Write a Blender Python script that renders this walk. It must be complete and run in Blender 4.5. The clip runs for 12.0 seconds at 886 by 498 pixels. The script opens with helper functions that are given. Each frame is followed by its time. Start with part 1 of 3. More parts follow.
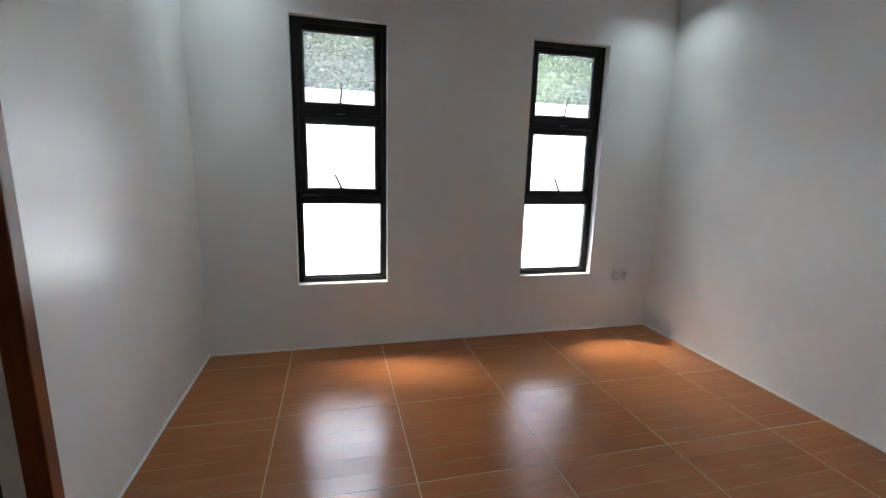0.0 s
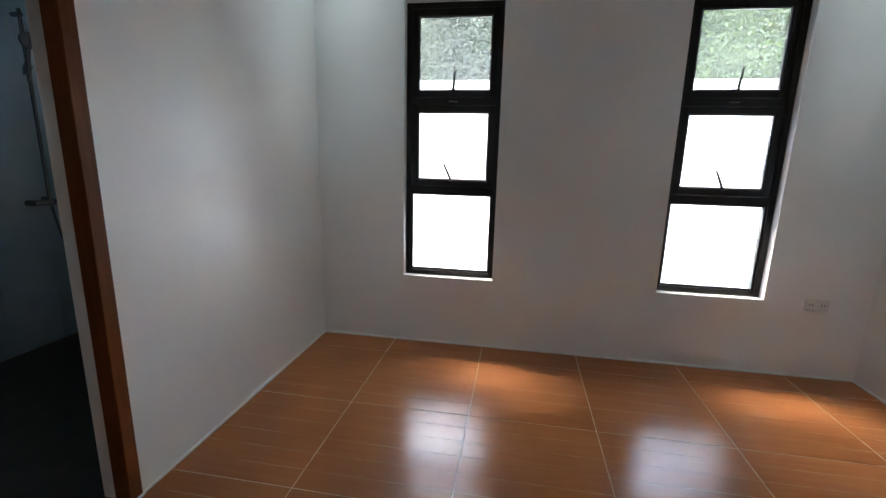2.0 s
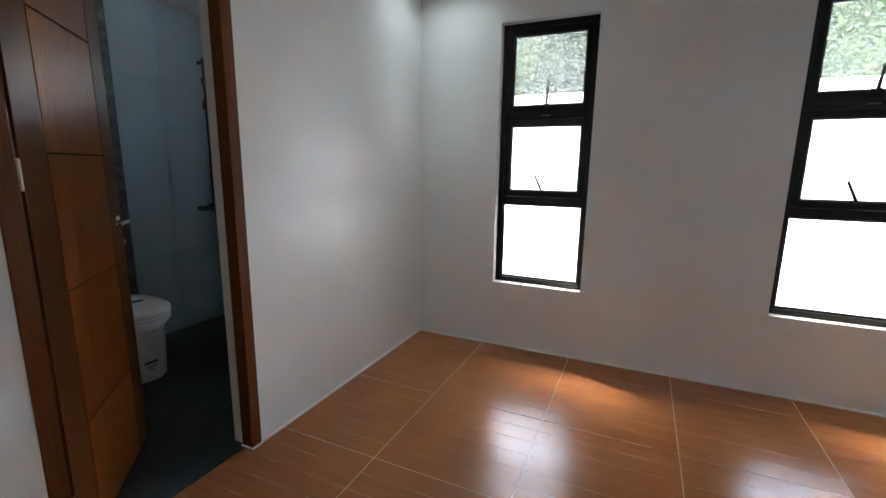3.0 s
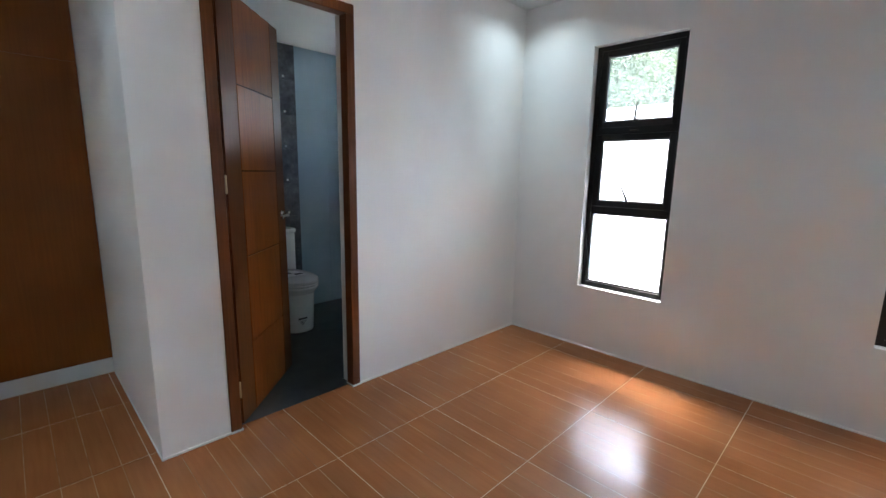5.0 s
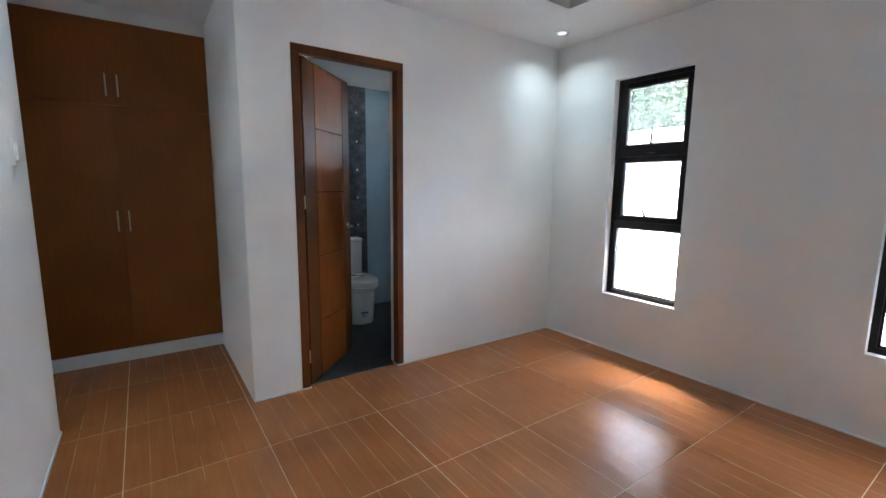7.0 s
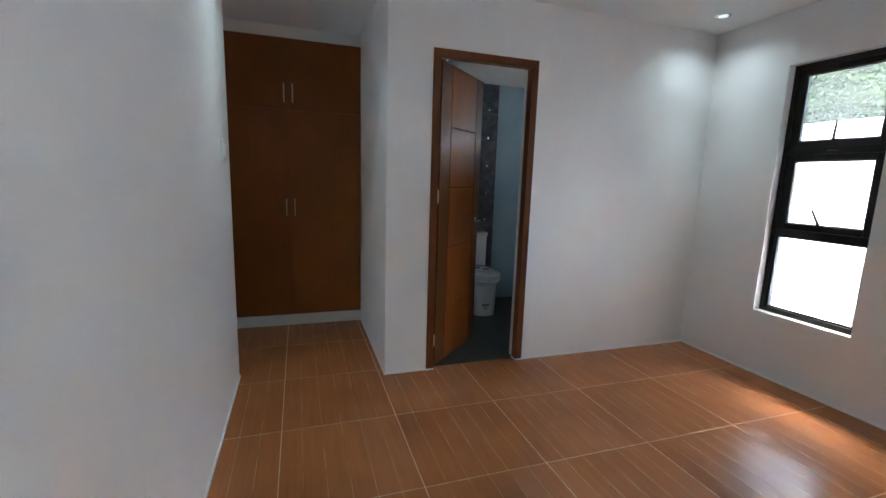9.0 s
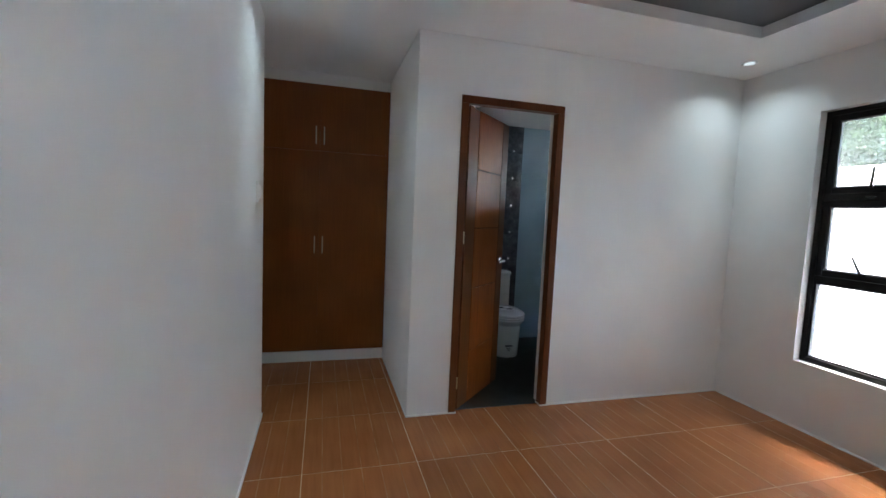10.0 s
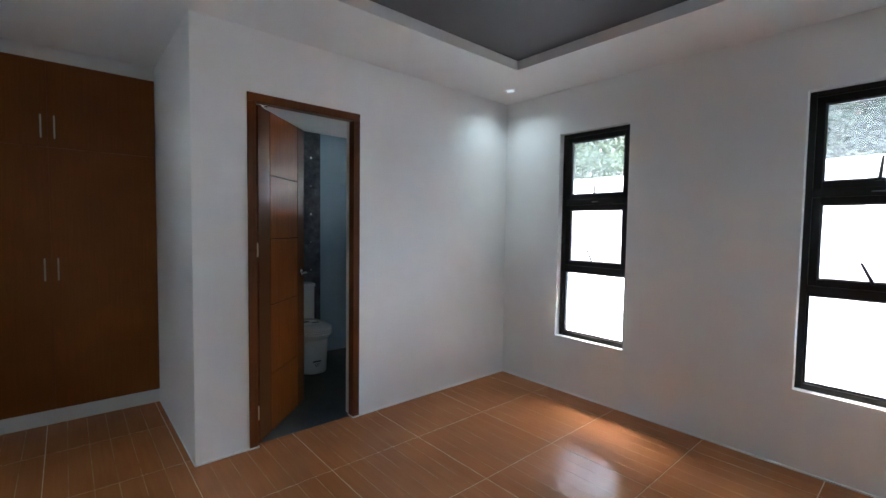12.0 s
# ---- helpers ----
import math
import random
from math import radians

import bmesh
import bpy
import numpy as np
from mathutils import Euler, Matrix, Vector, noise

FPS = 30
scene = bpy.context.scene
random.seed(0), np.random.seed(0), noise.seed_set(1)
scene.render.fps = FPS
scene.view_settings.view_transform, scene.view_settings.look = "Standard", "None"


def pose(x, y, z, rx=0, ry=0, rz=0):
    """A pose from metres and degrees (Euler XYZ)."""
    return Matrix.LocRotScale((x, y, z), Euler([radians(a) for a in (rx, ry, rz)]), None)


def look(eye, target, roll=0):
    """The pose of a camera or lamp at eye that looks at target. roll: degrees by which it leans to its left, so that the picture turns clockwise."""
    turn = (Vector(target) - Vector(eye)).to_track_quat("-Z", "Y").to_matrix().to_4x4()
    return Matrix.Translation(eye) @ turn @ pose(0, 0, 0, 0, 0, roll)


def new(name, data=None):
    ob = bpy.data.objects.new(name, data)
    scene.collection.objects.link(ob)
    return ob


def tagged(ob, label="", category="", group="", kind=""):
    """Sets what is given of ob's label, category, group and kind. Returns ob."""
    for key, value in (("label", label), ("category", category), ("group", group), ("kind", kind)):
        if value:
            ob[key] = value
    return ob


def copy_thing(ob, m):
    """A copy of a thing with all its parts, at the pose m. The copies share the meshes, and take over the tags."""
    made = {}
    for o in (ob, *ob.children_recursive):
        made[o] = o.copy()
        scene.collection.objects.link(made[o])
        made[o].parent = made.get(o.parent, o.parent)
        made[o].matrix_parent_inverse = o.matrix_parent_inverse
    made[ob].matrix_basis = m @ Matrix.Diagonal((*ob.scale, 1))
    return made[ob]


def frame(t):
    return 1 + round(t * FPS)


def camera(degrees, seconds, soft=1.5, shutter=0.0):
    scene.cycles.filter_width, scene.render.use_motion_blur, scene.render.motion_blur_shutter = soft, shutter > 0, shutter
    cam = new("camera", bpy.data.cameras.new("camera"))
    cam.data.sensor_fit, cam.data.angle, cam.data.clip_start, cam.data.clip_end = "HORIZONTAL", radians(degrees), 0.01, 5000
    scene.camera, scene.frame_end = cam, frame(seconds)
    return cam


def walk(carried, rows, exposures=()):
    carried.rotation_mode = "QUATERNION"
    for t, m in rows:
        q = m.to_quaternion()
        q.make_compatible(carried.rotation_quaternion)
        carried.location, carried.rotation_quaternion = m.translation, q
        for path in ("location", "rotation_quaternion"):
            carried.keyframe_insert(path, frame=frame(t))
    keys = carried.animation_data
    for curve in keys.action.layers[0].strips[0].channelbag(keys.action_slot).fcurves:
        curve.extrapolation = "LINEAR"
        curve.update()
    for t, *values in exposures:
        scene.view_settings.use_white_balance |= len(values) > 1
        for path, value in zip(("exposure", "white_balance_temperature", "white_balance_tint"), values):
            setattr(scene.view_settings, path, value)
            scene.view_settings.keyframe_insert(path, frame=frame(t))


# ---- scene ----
cam = camera(91.4, 12.0)
PATH = [
    (0, (0.813, 0.574, 1.268), (1.295, 2.477, 0.884), 1.5),
    (0.5, (0.933, 0.65, 1.246), (1.263, 2.582, 0.848), 1.4),
    (1, (1.007, 0.727, 1.257), (1.254, 2.669, 0.848), 1.6),
    (1.5, (1.145, 0.778, 1.255), (1.184, 2.734, 0.838), 1.5),
    (2, (1.288, 0.789, 1.233), (0.963, 2.718, 0.816), 1.4),
    (2.5, (1.36, 0.766, 1.228), (0.728, 2.617, 0.813), 0.6),
    (3, (1.463, 0.684, 1.234), (0.649, 2.473, 0.863), 0.8),
    (4.8, (2.01, 0.58, 1.277), (0.651, 2.003, 0.92), 1.0),
    (5, (2.067, 0.565, 1.273), (0.677, 1.96, 0.921), 1.0),
    (5.5, (2.203, 0.471, 1.262), (0.755, 1.81, 0.929), 1.1),
    (6, (2.355, 0.456, 1.258), (0.87, 1.758, 0.94), 0.9),
    (6.5, (2.546, 0.464, 1.281), (1.023, 1.722, 0.97), 0.8),
    (7, (2.665, 0.434, 1.303), (1.041, 1.566, 1.018), 0.6),
    (9, (2.72, 0.389, 1.316), (0.849, 1.018, 0.996), 1.8),
    (9.5, (2.72, 0.363, 1.329), (0.81, 0.872, 1.025), 2.0),
    (10, (2.711, 0.358, 1.36), (0.792, 0.897, 1.192), 2.5),
    (10.5, (2.707, 0.365, 1.367), (0.819, 1.017, 1.26), 3.0),
    (11, (2.691, 0.361, 1.363), (0.884, 1.215, 1.289), 2.9),
    (11.5, (2.672, 0.374, 1.35), (0.994, 1.462, 1.289), 2.1),
    (12, (2.659, 0.399, 1.35), (1.155, 1.713, 1.25), 0.8),
]
EXPOSURES = [(0, 5.68, 6650, 5), (2, 5.55, 6650, 5), (3, 5.82, 6750, 5), (5.5, 6.42, 6350, 5), (7, 6.42, 6350, 5), (9.5, 6.05, 6450, 5), (10.5, 6.05, 6450, 5), (12, 6.02, 6300, 5)]
walk(cam, [(t, look(eye, target, roll)) for t, eye, target, roll in PATH], EXPOSURES)
LAMP_WATTS, BEAM_WATTS = 0.25, 0.28

# ---- world and light ----
def build_world():
    w = bpy.data.worlds.new("overcast_sky")
    scene.world = w
    w.use_nodes = True
    nt = w.node_tree
    sky = nt.nodes.new("ShaderNodeTexSky")
    sky.sky_type = "NISHITA"
    sky.sun_disc = False
    sky.sun_elevation = radians(64)
    sky.sun_rotation = radians(308)
    sky.air_density, sky.dust_density, sky.ozone_density = 1.0, 6.0, 1.0
    bg = nt.nodes["Background"]
    bg.inputs["Strength"].default_value = 0.15
    nt.links.new(sky.outputs["Color"], bg.inputs["Color"])


build_world()
sun_data = bpy.data.lights.new("sun", "SUN")
sun_data.energy, sun_data.angle, sun_data.color = 0.12, radians(130), (1.0, 0.98, 0.96)
sun = new("sun", sun_data)
sun.matrix_world = look((-3.92, 3.07, 10.2), (0, 0, 0))

LAMPS = [(0.29, 3.18), (3.0, 3.18), (0.29, 0.3), (3.0, 0.3)]
CEIL = 2.48
for lx, ly in LAMPS:
    ld = bpy.data.lights.new("downlight_glow", "SPOT")
    ld.energy, ld.color, ld.spot_size, ld.spot_blend, ld.shadow_soft_size = LAMP_WATTS, (0.76, 0.91, 1.0), radians(144), 1.0, 0.03
    new("downlight_glow", ld).matrix_world = pose(lx, ly, CEIL - 0.012)
    lb = bpy.data.lights.new("downlight_beam", "SPOT")
    lb.energy, lb.color, lb.spot_size, lb.spot_blend, lb.shadow_soft_size = BEAM_WATTS, (0.80, 0.92, 1.0), radians(62), 1.0, 0.03
    new("downlight_beam", lb).matrix_world = pose(lx, ly, CEIL - 0.012)


# ---- small builders ----
def box(bm, x0, x1, y0, y1, z0, z1, bevel=0.0, seg=1):
    r = bmesh.ops.create_cube(bm, size=1.0, matrix=Matrix.LocRotScale(((x0 + x1) / 2, (y0 + y1) / 2, (z0 + z1) / 2), None, (x1 - x0, y1 - y0, z1 - z0)))
    if bevel:
        es = {e for v in r["verts"] for e in v.link_edges}
        bmesh.ops.bevel(bm, geom=list(es), offset=bevel, segments=seg, affect="EDGES", profile=0.5)
    return bm


def lathe(bm, profile, n=32, at=(0, 0, 0), axis="z"):
    rings = []
    for r, h in profile:
        ring = []
        for i in range(n):
            a = 2 * math.pi * i / n
            c, s = r * math.cos(a), r * math.sin(a)
            p = {"z": (c, s, h), "x": (h, c, s), "y": (s, h, c)}[axis]
            ring.append(bm.verts.new(Vector(p) + Vector(at)))
        rings.append(ring)
    for a, b in zip(rings, rings[1:]):
        for i in range(n):
            bm.faces.new((a[i], a[(i + 1) % n], b[(i + 1) % n], b[i]))
    for ring in (rings[0], rings[-1]):
        bm.faces.new(ring)
    bmesh.ops.recalc_face_normals(bm, faces=bm.faces[:])
    return bm


def loft(bm, rings, n=40, power=2.4):
    """Closed rings of (centre x, reach forward, reach back, half width, z), joined and capped."""
    rows = []
    for cx, f, b, w, z in rings:
        row = []
        for i in range(n):
            a = 2 * math.pi * i / n
            c, s = math.cos(a), math.sin(a)
            ex = math.copysign(abs(c) ** (2 / power), c)
            ey = math.copysign(abs(s) ** (2 / power), s)
            row.append(bm.verts.new((cx + ex * (f if ex > 0 else b), ey * w, z)))
        rows.append(row)
    for p, q in zip(rows, rows[1:]):
        for i in range(n):
            bm.faces.new((p[i], p[(i + 1) % n], q[(i + 1) % n], q[i]))
    bm.faces.new(rows[0][::-1])
    bm.faces.new(rows[-1])
    return bm


def sweep(bm, pts, r, n=12, r_end=None):
    pts = [Vector(p) for p in pts]
    rows = []
    for i, p in enumerate(pts):
        d = (pts[min(i + 1, len(pts) - 1)] - pts[max(i - 1, 0)]).normalized()
        side = d.cross(Vector((0.31, 0.17, 0.93)) if abs(d.z) < 0.8 else Vector((1, 0.1, 0))).normalized()
        up = d.cross(side)
        rr = r if r_end is None else r + (r_end - r) * i / (len(pts) - 1)
        rows.append([bm.verts.new(p + rr * (math.cos(2 * math.pi * k / n) * side + math.sin(2 * math.pi * k / n) * up)) for k in range(n)])
    for a, b in zip(rows, rows[1:]):
        for k in range(n):
            bm.faces.new((a[k], a[(k + 1) % n], b[(k + 1) % n], b[k]))
    bm.faces.new(rows[0])
    bm.faces.new(rows[-1])
    bmesh.ops.recalc_face_normals(bm, faces=bm.faces[:])
    return bm


def mesh_of(name, bm, mats, smooth=False):
    me = bpy.data.meshes.new(name)
    bm.to_mesh(me)
    bm.free()
    for m in mats if isinstance(mats, (list, tuple)) else (mats,):
        me.materials.append(m)
    if smooth:
        me.shade_smooth()
        me.set_sharp_from_angle(angle=radians(38))
    return me


def part(name, bm, material, parent, label="", smooth=False):
    ob = new(name, mesh_of(name, bm, material, smooth))
    ob.parent = parent
    return tagged(ob, label)


def thing(name, at, turn, label, category, group=""):
    ob = new(name)
    ob.empty_display_size = 0.05
    ob.matrix_world = pose(*at, 0, 0, turn)
    return tagged(ob, label, category, group)


def structure(name, bm, material, label="", smooth=False):
    ob = new(name, mesh_of(name, bm, material, smooth))
    return tagged(ob, label, kind="structure")


def boxed(*args, **kw):
    return box(bmesh.new(), *args, **kw)


# ---- materials ----
def material(name, base, rough, metal=0.0, spec=0.5):
    m = bpy.data.materials.new(name)
    m.use_nodes = True
    b = m.node_tree.nodes["Principled BSDF"]
    b.inputs["Base Color"].default_value = (*base, 1)
    b.inputs["Roughness"].default_value = rough
    b.inputs["Metallic"].default_value = metal
    b.inputs["Specular IOR Level"].default_value = spec
    return m


def noise_node(m, scale, detail=4.0, stretch=(1, 1, 1), rough=0.55, shift=False):
    nt = m.node_tree
    tc = nt.nodes.new("ShaderNodeTexCoord")
    mp = nt.nodes.new("ShaderNodeMapping")
    mp.inputs["Scale"].default_value = stretch
    nz = nt.nodes.new("ShaderNodeTexNoise")
    nz.inputs["Scale"].default_value, nz.inputs["Detail"].default_value, nz.inputs["Roughness"].default_value = scale, detail, rough
    nt.links.new(tc.outputs["Object"], mp.inputs["Vector"])
    if shift:
        oi = nt.nodes.new("ShaderNodeObjectInfo")
        ml = nt.nodes.new("ShaderNodeMath")
        ml.operation = "MULTIPLY"
        ml.inputs[1].default_value = 37.0
        nt.links.new(oi.outputs["Random"], ml.inputs[0])
        nt.links.new(ml.outputs[0], mp.inputs["Location"])
    nt.links.new(mp.outputs["Vector"], nz.inputs["Vector"])
    return nz


def ramp(m, source, stops):
    r = m.node_tree.nodes.new("ShaderNodeValToRGB")
    els = r.color_ramp.elements
    while len(els) < len(stops):
        els.new(0.5)
    for e, (p, c) in zip(els, stops):
        e.position, e.color = p, (*c, 1)
    m.node_tree.links.new(source, r.inputs["Fac"])
    return r


def mix(m, a, b, fac, mode="MIX"):
    x = m.node_tree.nodes.new("ShaderNodeMix")
    x.data_type, x.blend_type = "RGBA", mode
    for sock, v in ((x.inputs[6], a), (x.inputs[7], b), (x.inputs[0], fac)):
        if isinstance(v, (int, float)):
            sock.default_value = v
        elif isinstance(v, tuple):
            sock.default_value = (*v, 1)
        else:
            m.node_tree.links.new(v, sock)
    return x.outputs[2]


def bump(m, source, strength, distance=0.002):
    b = m.node_tree.nodes.new("ShaderNodeBump")
    b.inputs["Strength"].default_value, b.inputs["Distance"].default_value = strength, distance
    m.node_tree.links.new(source, b.inputs["Height"])
    m.node_tree.links.new(b.outputs["Normal"], m.node_tree.nodes["Principled BSDF"].inputs["Normal"])


def to_base(m, sock):
    m.node_tree.links.new(sock, m.node_tree.nodes["Principled BSDF"].inputs["Base Color"])


def to_rough(m, source, lo, hi):
    r = m.node_tree.nodes.new("ShaderNodeMapRange")
    r.inputs["To Min"].default_value, r.inputs["To Max"].default_value = lo, hi
    m.node_tree.links.new(source, r.inputs["Value"])
    m.node_tree.links.new(r.outputs["Result"], m.node_tree.nodes["Principled BSDF"].inputs["Roughness"])


def painted(name, base, lo, hi, relief=0.12, wave=0.0):
    """Rolled wall paint: faint cloudy tint, roller stipple, uneven sheen."""
    m = material(name, base, hi)
    big = noise_node(m, 1.7, 3)
    dark = tuple(c * 0.965 for c in base)
    to_base(m, ramp(m, big.outputs["Fac"], [(0.35, dark), (0.65, base)]).outputs["Color"])
    to_rough(m, noise_node(m, 5.0, 3).outputs["Fac"], lo, hi)
    bump(m, noise_node(m, 160.0, 3).outputs["Fac"], relief, 0.0012)
    if wave:
        nt = m.node_tree
        stipple = next(n for n in nt.nodes if n.bl_idname == "ShaderNodeBump")
        swell = nt.nodes.new("ShaderNodeBump")
        swell.inputs["Strength"].default_value, swell.inputs["Distance"].default_value = 1.0, wave
        nt.links.new(noise_node(m, 2.3, 2).outputs["Fac"], swell.inputs["Height"])
        nt.links.new(swell.outputs["Normal"], stipple.inputs["Normal"])
    return m


def wooden(name, dark, mid, light, rough, stretch, scale=6.0, shift=False, relief=0.06, sheen=True):
    m = material(name, mid, rough)
    grain = noise_node(m, scale, 8, stretch, 0.62, shift)
    cloud = noise_node(m, 2.2, 2, (1, 1, 1), 0.5, shift)
    c1 = ramp(m, grain.outputs["Fac"], [(0.28, dark), (0.5, mid), (0.74, light)]).outputs["Color"]
    c2 = ramp(m, cloud.outputs["Fac"], [(0.3, (0.78, 0.76, 0.74)), (0.7, (1.0, 1.0, 1.0))]).outputs["Color"]
    to_base(m, mix(m, c1, c2, 1.0, "MULTIPLY"))
    if sheen:
        to_rough(m, cloud.outputs["Fac"], rough * 0.87, rough * 1.13)
    if relief:
        bump(m, grain.outputs["Fac"], relief, 0.001)
    return m


WALL = painted("wall_paint", (0.87, 0.865, 0.86), 0.25, 0.36, 0.12, 0.014)
CEILING = painted("ceiling_paint", (0.86, 0.855, 0.85), 0.7, 0.85, 0.06)
TRAY = painted("grey_ceiling_paint", (0.13, 0.13, 0.14), 0.55, 0.7, 0.06)
TRIM = painted("white_trim", (0.80, 0.80, 0.79), 0.35, 0.5, 0.03)
REVEAL = painted("white_reveal", (0.82, 0.82, 0.82), 0.4, 0.5, 0.03)
FENCE = painted("white_masonry", (0.80, 0.81, 0.82), 0.7, 0.9, 0.3)
OUTER = painted("outer_render", (0.55, 0.54, 0.52), 0.8, 0.9, 0.3)

TILE = wooden("wood_look_tile", (0.345, 0.128, 0.043), (0.385, 0.144, 0.050), (0.42, 0.160, 0.058), 0.235, (0.55, 9, 9), 5.0, True, 0.03)
TILE.node_tree.nodes["Principled BSDF"].inputs["Specular IOR Level"].default_value = 0.38
DOORWOOD = wooden("varnished_door", (0.16, 0.042, 0.007), (0.235, 0.066, 0.011), (0.285, 0.084, 0.015), 0.38, (16, 16, 0.8), 5.0, True, 0.0, False)
DOORWOOD.node_tree.nodes["Principled BSDF"].inputs["Specular IOR Level"].default_value = 0.2
JAMBWOOD = wooden("varnished_jamb", (0.115, 0.034, 0.009), (0.15, 0.045, 0.012), (0.19, 0.058, 0.016), 0.32, (16, 16, 0.8), 5.0, True, 0.0, False)
JAMBWOOD.node_tree.nodes["Principled BSDF"].inputs["Specular IOR Level"].default_value = 0.35
STILEWOOD = wooden("dark_varnished_stile", (0.085, 0.026, 0.006), (0.11, 0.033, 0.008), (0.135, 0.041, 0.010), 0.36, (16, 16, 0.8), 5.0, True, 0.0, False)
STILEWOOD.node_tree.nodes["Principled BSDF"].inputs["Specular IOR Level"].default_value = 0.2
WARDWOOD = wooden("walnut_laminate", (0.215, 0.066, 0.010), (0.24, 0.074, 0.011), (0.265, 0.083, 0.013), 0.42, (22, 22, 0.9), 4.0, True, 0.03)
WARDWOOD.node_tree.nodes["Principled BSDF"].inputs["Specular IOR Level"].default_value = 0.22

GROUT = material("tan_grout", (0.66, 0.46, 0.28), 0.5)
to_base(GROUT, ramp(GROUT, noise_node(GROUT, 14, 4).outputs["Fac"], [(0.3, (0.58, 0.37, 0.20)), (0.7, (0.78, 0.58, 0.38))]).outputs["Color"])
GROOVE = material("plank_line", (0.5, 0.29, 0.14), 0.24)
to_base(GROOVE, ramp(GROOVE, noise_node(GROOVE, 5, 3, (1, 1, 1), 0.6, True).outputs["Fac"], [(0.36, (0.30, 0.13, 0.054)), (0.62, (0.52, 0.31, 0.17))]).outputs["Color"])

# near-black brown ground that shows in the gaps between door panels
GROOVE_DARK = material("dark_groove", (0.02, 0.007, 0.003), 0.7, 0.0, 0.1)
FRAME = material("black_aluminium", (0.010, 0.009, 0.009), 0.32, 0.0, 0.35)
to_rough(FRAME, noise_node(FRAME, 30, 3).outputs["Fac"], 0.28, 0.42)
GASKET = material("rubber_gasket", (0.06, 0.06, 0.062), 0.4)
CHROME = material("chrome", (0.75, 0.76, 0.78), 0.14, 1.0)
to_rough(CHROME, noise_node(CHROME, 40, 2).outputs["Fac"], 0.08, 0.2)
STEEL = material("satin_steel", (0.58, 0.55, 0.5), 0.3, 1.0)
to_rough(STEEL, noise_node(STEEL, 60, 2).outputs["Fac"], 0.28, 0.38)
DULL_CHROME = material("dull_chrome", (0.20, 0.21, 0.22), 0.16, 1.0)
to_rough(DULL_CHROME, noise_node(DULL_CHROME, 40, 2).outputs["Fac"], 0.1, 0.22)
BRASS = material("pale_brass", (0.52, 0.44, 0.32), 0.34, 1.0)
PLASTIC = material("white_plastic", (0.84, 0.84, 0.82), 0.35)
to_rough(PLASTIC, noise_node(PLASTIC, 25, 2).outputs["Fac"], 0.3, 0.42)
GREYED = material("greyed_plastic", (0.70, 0.69, 0.67), 0.4)
to_rough(GREYED, noise_node(GREYED, 25, 2).outputs["Fac"], 0.34, 0.46)
SLOT = material("dark_slot", (0.03, 0.03, 0.03), 0.6)
CERAMIC = material("glazed_ceramic", (0.78, 0.80, 0.80), 0.1)
to_rough(CERAMIC, noise_node(CERAMIC, 8, 2).outputs["Fac"], 0.06, 0.15)
STICKER = material("paper_sticker", (0.70, 0.72, 0.73), 0.6)
INK = material("dark_ink", (0.03, 0.03, 0.04), 0.6)
BLACK_INK = material("grey_ink", (0.16, 0.16, 0.17), 0.6)

BATH_TILE = material("pale_glazed_tile", (0.60, 0.66, 0.69), 0.12)
to_base(BATH_TILE, ramp(BATH_TILE, noise_node(BATH_TILE, 3.0, 5).outputs["Fac"], [(0.3, (0.34, 0.46, 0.53)), (0.7, (0.40, 0.52, 0.59))]).outputs["Color"])
bump(BATH_TILE, noise_node(BATH_TILE, 7.0, 2).outputs["Fac"], 0.16, 0.01)
BATH_GROUT = material("pale_grout", (0.36, 0.48, 0.55), 0.3)
SLATE = material("slate_tile", (0.07, 0.075, 0.085), 0.35)
to_base(SLATE, ramp(SLATE, noise_node(SLATE, 12, 8, (1, 1, 1), 0.65, True).outputs["Fac"], [(0.3, (0.035, 0.04, 0.048)), (0.55, (0.10, 0.11, 0.125)), (0.75, (0.20, 0.21, 0.23))]).outputs["Color"])
to_rough(SLATE, noise_node(SLATE, 20, 3).outputs["Fac"], 0.28, 0.5)
bump(SLATE, noise_node(SLATE, 22, 6).outputs["Fac"], 0.5, 0.004)
BATH_FLOOR = material("dark_floor_tile", (0.07, 0.075, 0.08), 0.4)
to_base(BATH_FLOOR, ramp(BATH_FLOOR, noise_node(BATH_FLOOR, 9, 6).outputs["Fac"], [(0.3, (0.020, 0.024, 0.026)), (0.7, (0.038, 0.044, 0.047))]).outputs["Color"])

BARK = material("bark", (0.10, 0.075, 0.05), 0.9)
bump(BARK, noise_node(BARK, 18, 6, (1, 1, 0.3)).outputs["Fac"], 0.8, 0.02)
GROUND = material("yard_ground", (0.2, 0.19, 0.17), 0.95)
to_base(GROUND, ramp(GROUND, noise_node(GROUND, 0.9, 8).outputs["Fac"], [(0.3, (0.38, 0.375, 0.36)), (0.7, (0.48, 0.475, 0.46))]).outputs["Color"])


